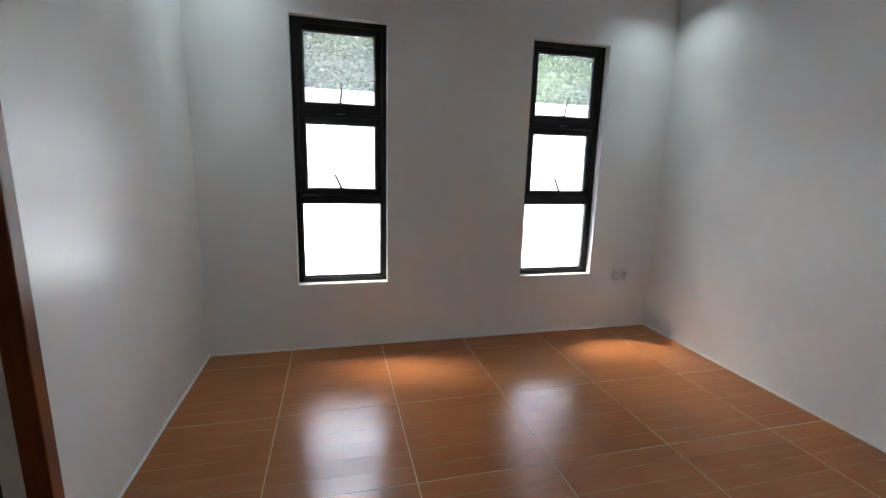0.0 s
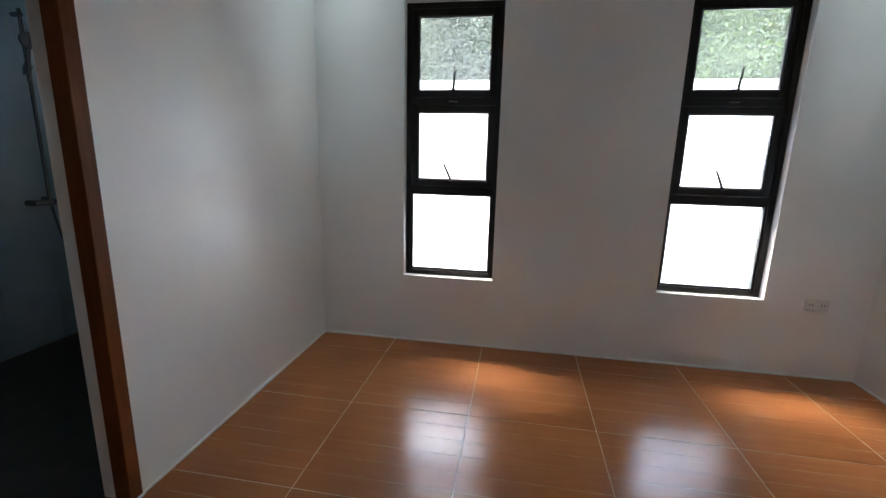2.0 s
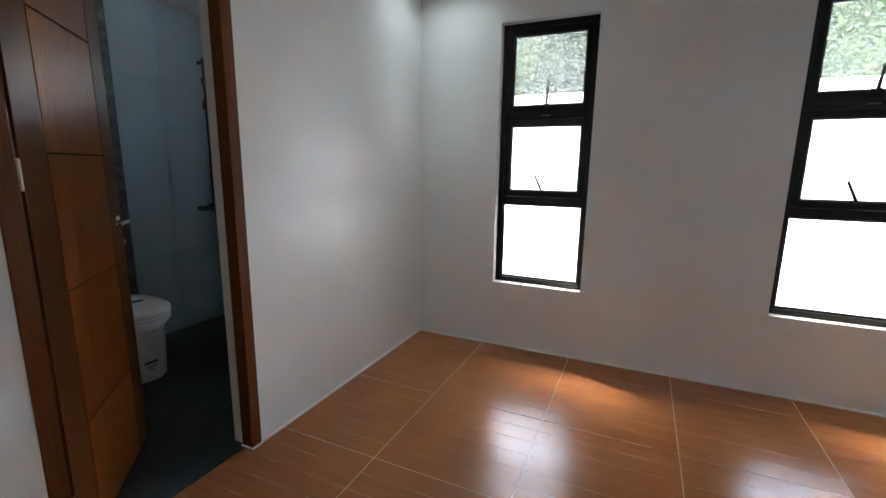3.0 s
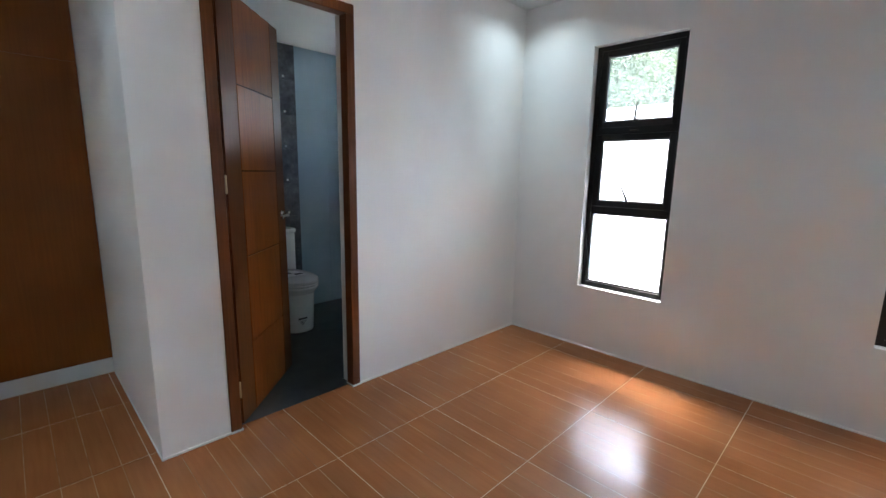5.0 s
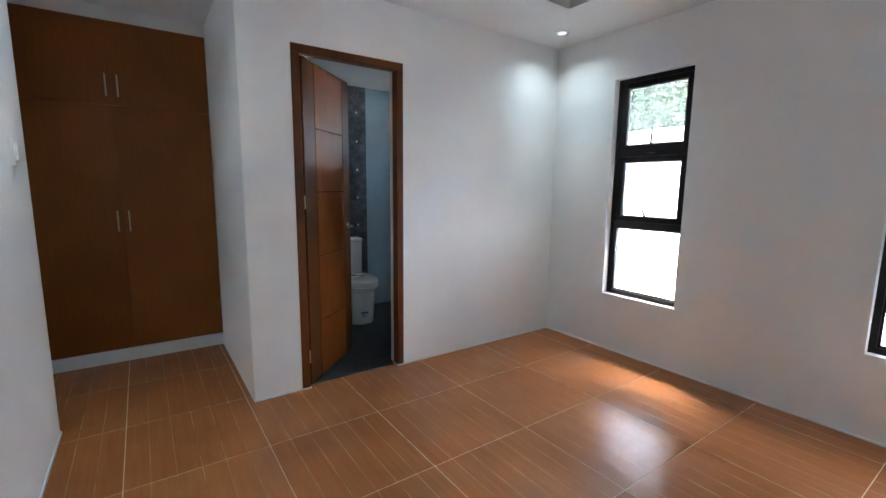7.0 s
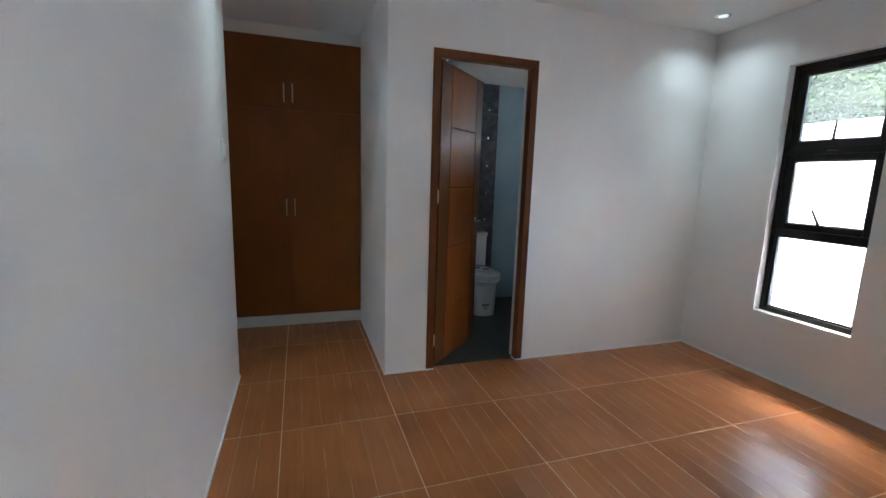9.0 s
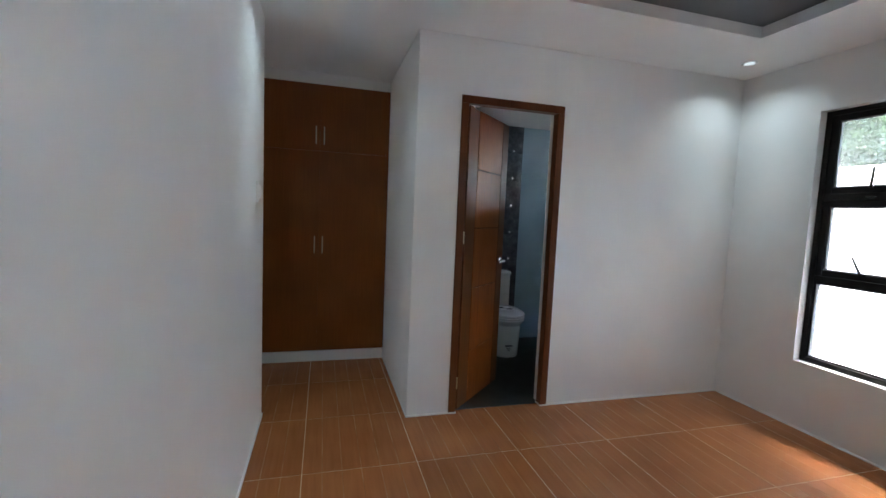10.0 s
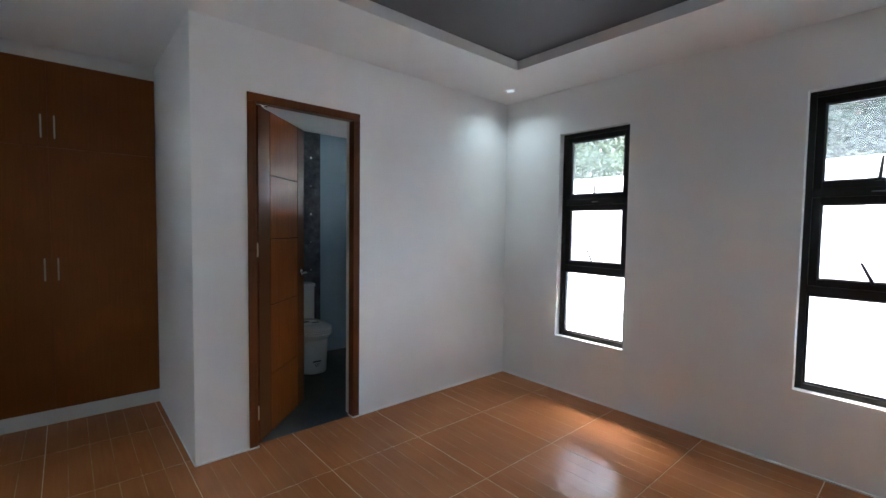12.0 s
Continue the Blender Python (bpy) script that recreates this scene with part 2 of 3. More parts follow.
def leaf_material(name, lo, hi):
    m = material(name, lo, 0.7, 0.0, 0.12)
    nt = m.node_tree
    mass = ramp(m, noise_node(m, 0.9, 3).outputs["Fac"], [(0.36, lo), (0.64, hi)]).outputs["Color"]
    g = nt.nodes.new("ShaderNodeNewGeometry")
    leaf = ramp(m, g.outputs["Random Per Island"], [(0.0, (0.8, 0.8, 0.8)), (1.0, (1.0, 1.0, 1.0))]).outputs["Color"]
    to_base(m, mix(m, mass, leaf, 1.0, "MULTIPLY"))
    b = nt.nodes["Principled BSDF"]
    tr = nt.nodes.new("ShaderNodeBsdfTranslucent")
    tr.inputs["Color"].default_value = (*[c * 1.1 for c in hi], 1)
    ms = nt.nodes.new("ShaderNodeMixShader")
    ms.inputs[0].default_value = 0.4
    nt.links.new(b.outputs[0], ms.inputs[1])
    nt.links.new(tr.outputs[0], ms.inputs[2])
    nt.links.new(ms.outputs[0], nt.nodes["Material Output"].inputs["Surface"])
    return m


LEAF_DEEP = leaf_material("deep_leaf", (0.026, 0.034, 0.022), (0.050, 0.060, 0.037))
LEAF_FRESH = leaf_material("fresh_leaf", (0.016, 0.028, 0.008), (0.034, 0.052, 0.016))

GLASS = bpy.data.materials.new("window_glass")
GLASS.use_nodes = True
gn = GLASS.node_tree
gn.nodes.remove(gn.nodes["Principled BSDF"])
g_clear, g_gloss, g_mix, g_fres = (gn.nodes.new(k) for k in ("ShaderNodeBsdfTransparent", "ShaderNodeBsdfGlossy", "ShaderNodeMixShader", "ShaderNodeFresnel"))
g_clear.inputs["Color"].default_value = (0.92, 0.95, 0.96, 1)
g_gloss.inputs["Roughness"].default_value = 0.015
g_fres.inputs["IOR"].default_value = 1.5
gn.links.new(g_fres.outputs[0], g_mix.inputs[0])
gn.links.new(g_clear.outputs[0], g_mix.inputs[1])
gn.links.new(g_gloss.outputs[0], g_mix.inputs[2])
# small translucent share put into the glass as haze that pales the trees
g_veil, g_film = gn.nodes.new("ShaderNodeBsdfTranslucent"), gn.nodes.new("ShaderNodeMixShader")
g_veil.inputs["Color"].default_value = (0.85, 0.88, 0.88, 1)
g_film.inputs[0].default_value = 0.04
gn.links.new(g_mix.outputs[0], g_film.inputs[1])
gn.links.new(g_veil.outputs[0], g_film.inputs[2])
gn.links.new(g_film.outputs[0], gn.nodes["Material Output"].inputs["Surface"])

LED = bpy.data.materials.new("led_lens")
LED.use_nodes = True
led_b = LED.node_tree.nodes["Principled BSDF"]
led_b.inputs["Base Color"].default_value = (0.8, 0.85, 0.9, 1)
led_b.inputs["Emission Color"].default_value = (0.82, 0.92, 1.0, 1)
led_b.inputs["Emission Strength"].default_value = 0.012

# ---- the large structure ----
XR, YN, HALL_X, HALL_Y = 3.29, 3.49, -1.175, -1.3   # east wall, window wall, wardrobe front, end of the hall
PY, WT = 0.915, 0.12                                # corner of the wall beside the wardrobe; thickness of partitions
DY0, DY1, DZ = 1.203, 1.945, 2.118                  # outer edges of the bathroom door frame
BX, BY0, BCEIL = -1.62, 1.035, 2.305                # bathroom: far wall, south wall, ceiling
WEND = -0.197                                       # where the south wall ends at the hall
WINDOWS = [(0.568, 1.160), (2.150, 2.746)]
WZ0, WZ1 = 0.455, 2.130
TOPZ = 2.66

bm = bmesh.new()
edges = [-1.86, WINDOWS[0][0], WINDOWS[0][1], WINDOWS[1][0], WINDOWS[1][1], XR + 0.2]
# unseen bathroom opening, sized to set how bright the bathroom gets
BWIN = (-1.20, -0.47, 1.60, 2.10)
# window wall, built round its openings
box(bm, edges[0], BWIN[0], YN, YN + 0.18, -0.15, TOPZ)
box(bm, BWIN[0], BWIN[1], YN, YN + 0.18, -0.15, BWIN[2])
box(bm, BWIN[0], BWIN[1], YN, YN + 0.18, BWIN[3], TOPZ)
box(bm, BWIN[1], edges[1], YN, YN + 0.18, -0.15, TOPZ)
box(bm, edges[2], edges[3], YN, YN + 0.18, -0.15, TOPZ)
box(bm, edges[4], edges[5], YN, YN + 0.18, -0.15, TOPZ)
for a, b in WINDOWS:
    box(bm, a, b, YN, YN + 0.18, -0.15, WZ0)
    box(bm, a, b, YN, YN + 0.18, WZ1, TOPZ)
bmesh.ops.remove_doubles(bm, verts=bm.verts[:], dist=0.0005)
wall_north = structure("wall_north", bm, WALL, "off-white painted wall with two tall narrow windows")

bm = bmesh.new()
box(bm, -WT, 0, PY, DY0 + 0.012, -0.15, TOPZ)
box(bm, -WT, 0, DY1 - 0.012, YN, -0.15, TOPZ)
box(bm, -WT, 0, DY0 + 0.012, DY1 - 0.012, DZ - 0.012, TOPZ)
wall_west = structure("wall_west", bm, WALL, "off-white semi-gloss wall with the bathroom doorway")
structure("wall_hall", boxed(-1.86, -WT, PY, BY0, -0.15, TOPZ), WALL, "off-white partition beside the wardrobe")
structure("wall_east", boxed(XR, XR + 0.2, -0.15, YN, -0.15, TOPZ), WALL, "off-white semi-gloss painted wall")
structure("wall_south", boxed(WEND, XR, -0.15, 0, -0.15, TOPZ), WALL, "off-white painted wall ending at the hall")
structure("wall_hall_east", boxed(WEND, WEND + 0.15, HALL_Y, -0.15, -0.15, TOPZ), WALL, "off-white painted hall wall")
# hall end, out of view; its doorway is assumed, to let daylight in
bm = bmesh.new()
box(bm, -1.86, -1.10, HALL_Y - 0.15, HALL_Y, -0.15, TOPZ)
box(bm, -0.27, WEND + 0.15, HALL_Y - 0.15, HALL_Y, -0.15, TOPZ)
box(bm, -1.10, -0.27, HALL_Y - 0.15, HALL_Y, 2.1, TOPZ)
box(bm, -1.10, -0.27, HALL_Y - 0.15, HALL_Y, -0.15, -0.001)
structure("wall_hall_end", bm, WALL, "off-white hall end wall with an unseen doorway opened for light")
# unseen lobby, added only to steer daylight through the doorway
structure("wall_added_lobby_west", boxed(-1.86, -1.45, HALL_Y - 3.5, HALL_Y - 0.15, -0.15, TOPZ), WALL, "off-white unseen lobby wall added to steer light to the hall")
structure("wall_added_lobby_east", boxed(-0.02, 0.14, HALL_Y - 3.5, HALL_Y - 0.15, -0.15, TOPZ), WALL, "off-white unseen lobby wall added to steer light to the hall")
# slit width sets how much daylight reaches the hall
bm = bmesh.new()
LY = HALL_Y - 3.5
box(bm, -1.45, -0.80, LY, LY + 0.15, -0.15, TOPZ)
box(bm, -0.66, -0.02, LY, LY + 0.15, -0.15, TOPZ)
box(bm, -0.80, -0.66, LY, LY + 0.15, 2.05, TOPZ)
structure("wall_added_lobby_end", bm, WALL, "off-white unseen lobby end wall added with a slit for hall light")
structure("wall_hall_west", boxed(-1.86, HALL_X, HALL_Y, -0.285, -0.15, TOPZ), WALL, "off-white painted hall wall")
structure("wall_wardrobe_back", boxed(-1.86, -1.76, -0.285, PY, -0.15, TOPZ), WALL, "off-white wall behind the wardrobe")
structure("wall_bathroom_west", boxed(-1.86, BX - 0.012, BY0, YN, -0.15, TOPZ), OUTER, "masonry wall behind bathroom tiles")

# ceiling with its sunk tray
TX0, TX1, TY0, TY1, TRAY_Z = 0.62, XR - 0.62, 0.62, 2.865, 2.546
bm = bmesh.new()
box(bm, -0.12, TX0, 0, YN, CEIL, TOPZ)
box(bm, TX1, XR, 0, YN, CEIL, TOPZ)
box(bm, TX0, TX1, 0, TY0, CEIL, TOPZ)
box(bm, TX0, TX1, TY1, YN, CEIL, TOPZ)
box(bm, -1.76, -0.12, HALL_Y, PY, CEIL, TOPZ)
box(bm, -0.12, WEND + 0.0, HALL_Y, 0, CEIL, TOPZ)
structure("ceiling", bm, CEILING, "white painted ceiling with a sunk tray")
structure("ceiling_tray", boxed(TX0, TX1, TY0, TY1, TRAY_Z, TOPZ - 0.002), TRAY, "dark grey painted ceiling tray panel")
structure("ceiling_bathroom", boxed(BX - 0.012, -WT, BY0, YN, BCEIL, BCEIL + 0.1), CEILING, "white bathroom ceiling")
# the eave is out of view, added to cut steep sky light on the floor
structure("roof", boxed(-2.1, XR + 0.45, HALL_Y - 3.5, YN + 1.1, TOPZ + 0.002, TOPZ + 0.16), OUTER, "flat grey roof slab with an unseen eave added for shade")

# floors
floor = structure("floor", boxed(HALL_X - 0.55, XR, HALL_Y, YN, -0.15, -0.0010), GROUT, "glossy brown wood-look tiled floor")
structure("floor_bathroom", boxed(BX, -0.040, BY0, YN, -0.0045, 0.0), BATH_FLOOR, "dark grey matt bathroom floor")

# pale sealant bead where the walls meet the floor
bm = bmesh.new()
BEAD, BH = 0.007, 0.009
box(bm, 0, XR, YN - BEAD, YN, -0.001, BH)
box(bm, XR - BEAD, XR, 0, YN - BEAD, -0.001, BH)
box(bm, WEND, XR - BEAD, 0, BEAD, -0.001, BH + 0.007)
box(bm, 0, BEAD, PY, DY0 + 0.002, -0.001, BH)
box(bm, 0, BEAD, DY1 - 0.002, YN - BEAD, -0.001, BH)
box(bm, HALL_X, BEAD, PY - 0.004, PY, -0.001, 0.005)
structure("trim", bm, TRIM, "thin white sealant bead along the floor")

# ---- windows ----
def latch(parent, x, z, y, lean):
    bm = bmesh.new()
    box(bm, x - 0.022, x + 0.022, y - 0.012, y, z - 0.010, z + 0.008, 0.002)
    lathe(bm, [(0.009, 0), (0.009, -0.02), (0.006, -0.024)], 14, (x, y - 0.008, z), "y")
    tip = Vector((math.sin(radians(lean)), -0.06, math.cos(radians(lean)))) * 0.115
    sweep(bm, [Vector((x, y - 0.022, z)) + tip * f for f in (0, 0.3, 0.6, 0.9, 1.0)], 0.0088, 8, 0.006)
    part("latch", bm, FRAME, parent, "black cam handle", True)


def ring_bars(bm, x0, x1, z0, z1, w, y0, y1, bevel=0.002):
    """Four mitre-like bars round an opening."""
    box(bm, x0, x0 + w, y0, y1, z0, z1, bevel)
    box(bm, x1 - w, x1, y0, y1, z0, z1, bevel)
    box(bm, x0 + w, x1 - w, y0 + 0.0004, y1 - 0.0004, z0, z0 + w, bevel)
    box(bm, x0 + w, x1 - w, y0 + 0.0004, y1 - 0.0004, z1 - w, z1, bevel)


def window(name, x0, x1, label):
    yf = YN + 0.058
    w = new(name)
    tagged(w, label, "window", kind="structure")
    bm = bmesh.new()
    ring_bars(bm, x0, x1, WZ0, WZ1, 0.034, yf, yf + 0.075)
    box(bm, x0 + 0.034, x1 - 0.034, yf, yf + 0.075, 1.000, 1.050, 0.002)
    box(bm, x0 + 0.034, x1 - 0.034, yf, yf + 0.075, 1.545, 1.592, 0.002)
    part("window_frame", bm, FRAME, w)
    lo, hi = x0 + 0.034, x1 - 0.034
    # thin metal strip modelled in place of the glint on the upper transom
    part("glint_strip", boxed((x0 + x1) / 2 - 0.028, (x0 + x1) / 2 + 0.028, yf - 0.0015, yf + 0.001, 1.564, 1.571, bevel=0.0006), DULL_CHROME, w, "slim dull metal strip standing in for a glint")
    # fixed bottom pane with a stepped glazing bead
    bm = bmesh.new()
    ring_bars(bm, lo, hi, WZ0 + 0.034, 1.000, 0.011, yf + 0.014, yf + 0.035, 0.0015)
    part("glazing_bead", bm, FRAME, w)
    pane = part("pane", boxed(lo, hi, yf + 0.038, yf + 0.044, WZ0 + 0.034, 1.000), GLASS, w, "clear fixed pane")
    pane.visible_shadow = False
    # two top-hung sashes
    for z0, z1, lean in ((1.050, 1.545, -25), (1.592, WZ1 - 0.034, 5)):
        s = bmesh.new()
        ring_bars(s, lo - 0.002, hi + 0.002, z0 - 0.002, z1 + 0.002, 0.040, yf + 0.010, yf + 0.06)
        sash = part("sash", s, FRAME, w, "black top-hung sash")
        b2 = bmesh.new()
        ring_bars(b2, lo + 0.038, hi - 0.038, z0 + 0.038, z1 - 0.038, 0.009, yf + 0.018, yf + 0.034, 0.0015)
        part("glazing_bead", b2, GASKET, sash)
        p2 = part("pane", boxed(lo + 0.04, hi - 0.04, yf + 0.036, yf + 0.042, z0 + 0.04, z1 - 0.04), GLASS, sash, "clear pane")
        p2.visible_shadow = False
        latch(sash, (lo + hi) / 2, z0 + 0.040, yf + 0.010, lean)
    # lining of the opening
    bm = bmesh.new()
    t = 0.0025
    box(bm, x0, x1, YN + 0.0005, yf, WZ0, WZ0 + t)
    box(bm, x0, x1, YN + 0.0005, yf, WZ1 - t, WZ1)
    box(bm, x0, x0 + t, YN + 0.0005, yf, WZ0 + t, WZ1 - t)
    box(bm, x1 - t, x1, YN + 0.0005, yf, WZ0 + t, WZ1 - t)
    part("window_reveal", bm, REVEAL, w, "white painted reveal")
    return w


window("window_1", *WINDOWS[0], "tall black aluminium window with three stacked panes")
window("window_2", *WINDOWS[1], "tall black aluminium window with three stacked panes")

# bathroom window out of view, added as its daylight source
bw = new("window_3")
tagged(bw, "small black-framed unseen window added to light the bathroom", "window", kind="structure")
bm = bmesh.new()
ring_bars(bm, BWIN[0], BWIN[1], BWIN[2], BWIN[3], 0.04, YN + 0.05, YN + 0.11)
part("window_frame", bm, FRAME, bw)
part("pane", boxed(BWIN[0] + 0.04, BWIN[1] - 0.04, YN + 0.07, YN + 0.076, BWIN[2] + 0.04, BWIN[3] - 0.04), GLASS, bw).visible_shadow = False

# ---- bathroom doorway ----
door_frame = new("door_1")
tagged(door_frame, "varnished brown wooden door frame in white wall", "door frame", kind="structure")
JX0, JX1, JW = -0.058, 0.006, 0.050
for nm, args in (("jamb", (JX0, JX1, DY0, DY0 + JW, 0, DZ - JW)), ("jamb", (JX0, JX1, DY1 - JW, DY1, 0, DZ - JW)), ("head", (JX0, JX1, DY0, DY1, DZ - JW, DZ))):
    part(nm, boxed(*args, bevel=0.003, seg=2), JAMBWOOD, door_frame)
for ya, yb in ((DY0 + 0.0115, DY0 + 0.036), (DY1 - 0.036, DY1 - 0.0115)):
    part("reveal_lining", boxed(-WT, JX0 - 0.001, ya, yb, 0, DZ - 0.03), TRIM, door_frame, "white plastered reveal")
part("reveal_lining", boxed(-WT, JX0 - 0.001, DY0 + 0.036, DY1 - 0.036, DZ - 0.034, DZ - 0.0115), TRIM, door_frame, "white plastered reveal")
for yc in (DY0 + JW / 2, DY1 - JW / 2):
    part("foot_bead", boxed(-0.062, 0.012, yc - JW / 2 - 0.004, yc + JW / 2 + 0.005, -0.001, 0.009, bevel=0.002), TRIM, door_frame, "white sealant round the foot")


for hz in (0.21, 1.20):
    bm = lathe(bmesh.new(), [(0.003, -0.042), (0.0052, -0.038), (0.0052, 0.038), (0.003, 0.042)], 12, (0.002, DY0 + JW + 0.004, hz))
    part("hinge", bm, BRASS, door_frame, "pale brass butt hinge", True)


bm = bmesh.new()
box(bm, -0.050, -0.012, DY0 + JW + 0.012, DY0 + JW + 0.082, DZ - JW - 0.011, DZ - JW - 0.001, 0.003, 2)
lathe(bm, [(0.010, DZ - JW - 0.022), (0.012, DZ - JW - 0.019), (0.012, DZ - JW - 0.009)], 16, (-0.020, DY0 + JW + 0.045, 0))
part("head_pivot", bm, CHROME, door_frame, "small bright metal pivot plate", True)


def bathroom_door():
    """A flush leaf with an inlaid field of five panels, turned into the bathroom. Local x runs from the hinge to the free edge, -y faces the bedroom."""
    W, H, T = 0.676, DZ - JW - 0.016, 0.040
    d = thing("bathroom_door", (-0.032, DY0 + JW + 0.022, 0.008), 90 + 44.2, "half-open varnished brown wooden door with five panels", "door")
    s0, s1 = 0.150, 0.562
    zs = [0.0, 0.377, 0.827, 1.252, 1.655, H]
    gap = 0.003
    part("core", boxed(0.002, W - 0.002, 0.006, T - 0.006, 0.002, H - 0.002), GROOVE_DARK, d, "dark groove ground")
    for side, (ya, yb) in enumerate(((0.0, 0.0065), (T - 0.0065, T))):
        part("stile", boxed(0, s0 - gap, ya, yb, 0, H, bevel=0.0015), STILEWOOD, d)
        part("stile", boxed(s1 + gap, W, ya, yb, 0, H, bevel=0.0015), STILEWOOD, d)
        for a, b in zip(zs, zs[1:]):
            part("panel", boxed(s0, s1, ya, yb, a + (gap if a else 0), b - (gap if b < H else 0), bevel=0.0006), DOORWOOD, d)
    for xa, xb in ((0, 0.002), (W - 0.002, W)):
        part("lipping", boxed(xa, xb, 0.0065, T - 0.0065, 0, H), STILEWOOD, d)
    hz = 0.992
    for sgn, y in ((1, T), (-1, 0.0)):
        bm = lathe(bmesh.new(), [(0.026, 0), (0.026, sgn * 0.006), (0.022, sgn * 0.010), (0.010, sgn * 0.012), (0.010, sgn * 0.045)], 24, (W - 0.06, y, hz), "y")
        rose = part("rose", bm, CHROME, d, "chrome rose", True)
        pts = [(W - 0.06, y + sgn * 0.042, hz), (W - 0.085, y + sgn * 0.046, hz + 0.003), (W - 0.12, y + sgn * 0.046, hz + 0.004), (W - 0.165, y + sgn * 0.043, hz - 0.002)]
        part("lever", sweep(bmesh.new(), pts, 0.0095, 12, 0.007), CHROME, rose, "chrome lever handle", True)
    part("latch_plate", boxed(W - 0.0005, W + 0.0015, T / 2 - 0.011, T / 2 + 0.011, hz - 0.07, hz + 0.07), STEEL, d, "steel latch plate")
    return d


bathroom_door()

# ---- wardrobe ----
def wardrobe():
    y0, y1, zb, zt, mid, split = -0.265, 0.912, 0.096, 2.387, 0.327, 1.835
    w = thing("wardrobe", (HALL_X, (y0 + y1) / 2, 0), 0, "tall built-in dark walnut wardrobe on a white plinth", "wardrobe")
    off = -(y0 + y1) / 2
    a, b = y0 + off, y1 + off
    bm = bmesh.new()
    box(bm, -0.56, -0.022, a, b, zb, zt)
    part("body", bm, WARDWOOD, w)
    part("plinth", boxed(-0.55, -0.004, a, b, 0.0, zb - 0.002, bevel=0.002), TRIM, w, "white painted plinth")
    part("cornice", boxed(-0.55, -0.006, a, b, zt + 0.002, CEIL - 0.001, bevel=0.002), TRIM, w, "white filler board up to the ceiling")
    m = mid + off
    for ya, yb, hy in ((a, m - 0.0016, m - 0.034), (m + 0.0016, b, m + 0.032)):
        for za, zc, h0 in ((zb + 0.002, split - 0.0006, 0.964), (split + 0.0006, zt, 1.890)):
            dr = part("door", boxed(-0.020, 0.0, ya, yb, za, zc, bevel=0.0004), WARDWOOD, w)
            hm = bmesh.new()
            box(hm, 0.020, 0.029, hy - 0.0045, hy + 0.0045, h0, h0 + 0.148, 0.0025, 2)
            for hz in (h0 + 0.022, h0 + 0.126):
                box(hm, -0.0005, 0.021, hy - 0.004, hy + 0.004, hz - 0.004, hz + 0.004)
            part("handle", hm, BRASS, dr, "slim pale metal bar handle")


wardrobe()

# ---- switches and sockets ----
def wall_plate(name, at, turn, label, category, wide, high, socket):
    """A faceplate that faces local -y."""
    p = thing(name, at, turn, label, category)
    part("plate", boxed(-wide / 2, wide / 2, -0.009 if socket else -0.015, 0, -high / 2, high / 2, bevel=0.003, seg=2), GREYED if socket else PLASTIC, p)
    if socket:
        for cx in (-wide * 0.24, wide * 0.24):
            f = part("socket_face", boxed(cx - 0.024, cx + 0.024, -0.0115, -0.008, -0.022, 0.022, bevel=0.002), GREYED, p)
            for sx in (-0.0075, 0.0075):
                part("slot", boxed(cx + sx - 0.0018, cx + sx + 0.0018, -0.0119, -0.0112, -0.007, 0.007), SLOT, f)
    else:
        part("rocker", boxed(-0.024, 0.024, -0.024, -0.014, -0.036, 0.036, bevel=0.003, seg=2), PLASTIC, p)
    return p


wall_plate("wall_socket", (3.016, YN, 0.452), 0, "off-white double wall socket beside the window", "socket", 0.126, 0.07, True)
wall_plate("wall_socket", (1.60, 0, 0.452), 180, "off-white double wall socket low on wall", "socket", 0.126, 0.07, True)
wall_plate("light_switch", (0.085, 0, 1.43), 180, "white light switch with one raised rocker near wall end", "light switch", 0.075, 0.12, False)

# ---- downlights ----
def downlight():
    d = thing("downlight", (*LAMPS[0], CEIL), 0, "small round recessed white ceiling downlight, lit", "ceiling light", "ceiling downlights")
    bm = lathe(bmesh.new(), [(0.030, -0.001), (0.036, -0.0035), (0.046, -0.005), (0.050, -0.003), (0.050, 0.0)], 32)
    part("trim_ring", bm, CHROME, d, "bright rim", True)
    part("lens", lathe(bmesh.new(), [(0.031, -0.0065), (0.031, -0.002)], 24), LED, d, "glowing lens")
    return d


first = downlight()
for lx, ly in LAMPS[1:]:
    copy_thing(first, pose(lx, ly, CEIL))

# ---- bathroom ----
def bath_wall_tiles(name, at, turn, length, height, label, skip=()):
    """Large glazed tiles on local x (length) and z, facing local -y."""
    g = structure(name, boxed(0, length, 0, 0.008, 0, height), BATH_GROUT, label)
    g.matrix_world = pose(*at, 0, 0, turn)
    cache = {}
    nz = math.ceil(height / 0.6)
    for i in range(math.ceil(length / 0.3)):
        for j in range(nz):
            x0, x1 = i * 0.3, min(length, i * 0.3 + 0.3)
            z0, z1 = j * 0.6, min(height, j * 0.6 + 0.6)
            if x1 - x0 < 0.01 or z1 - z0 < 0.01 or any(a - 0.01 <= x0 and x1 <= b + 0.01 for a, b in skip):
                continue
            key = (round(x1 - x0, 3), round(z1 - z0, 3))
            if key not in cache:
                cache[key] = mesh_of("tile", boxed(0.0003, key[0] - 0.0003, -0.004, 0.001, 0.0003, key[1] - 0.0003, bevel=0.0003), BATH_TILE)
            t = new("tile", cache[key])
            t.parent = g
            t.location = (x0, 0, z0)
    return g


SY0, SY1 = 1.80, 2.42
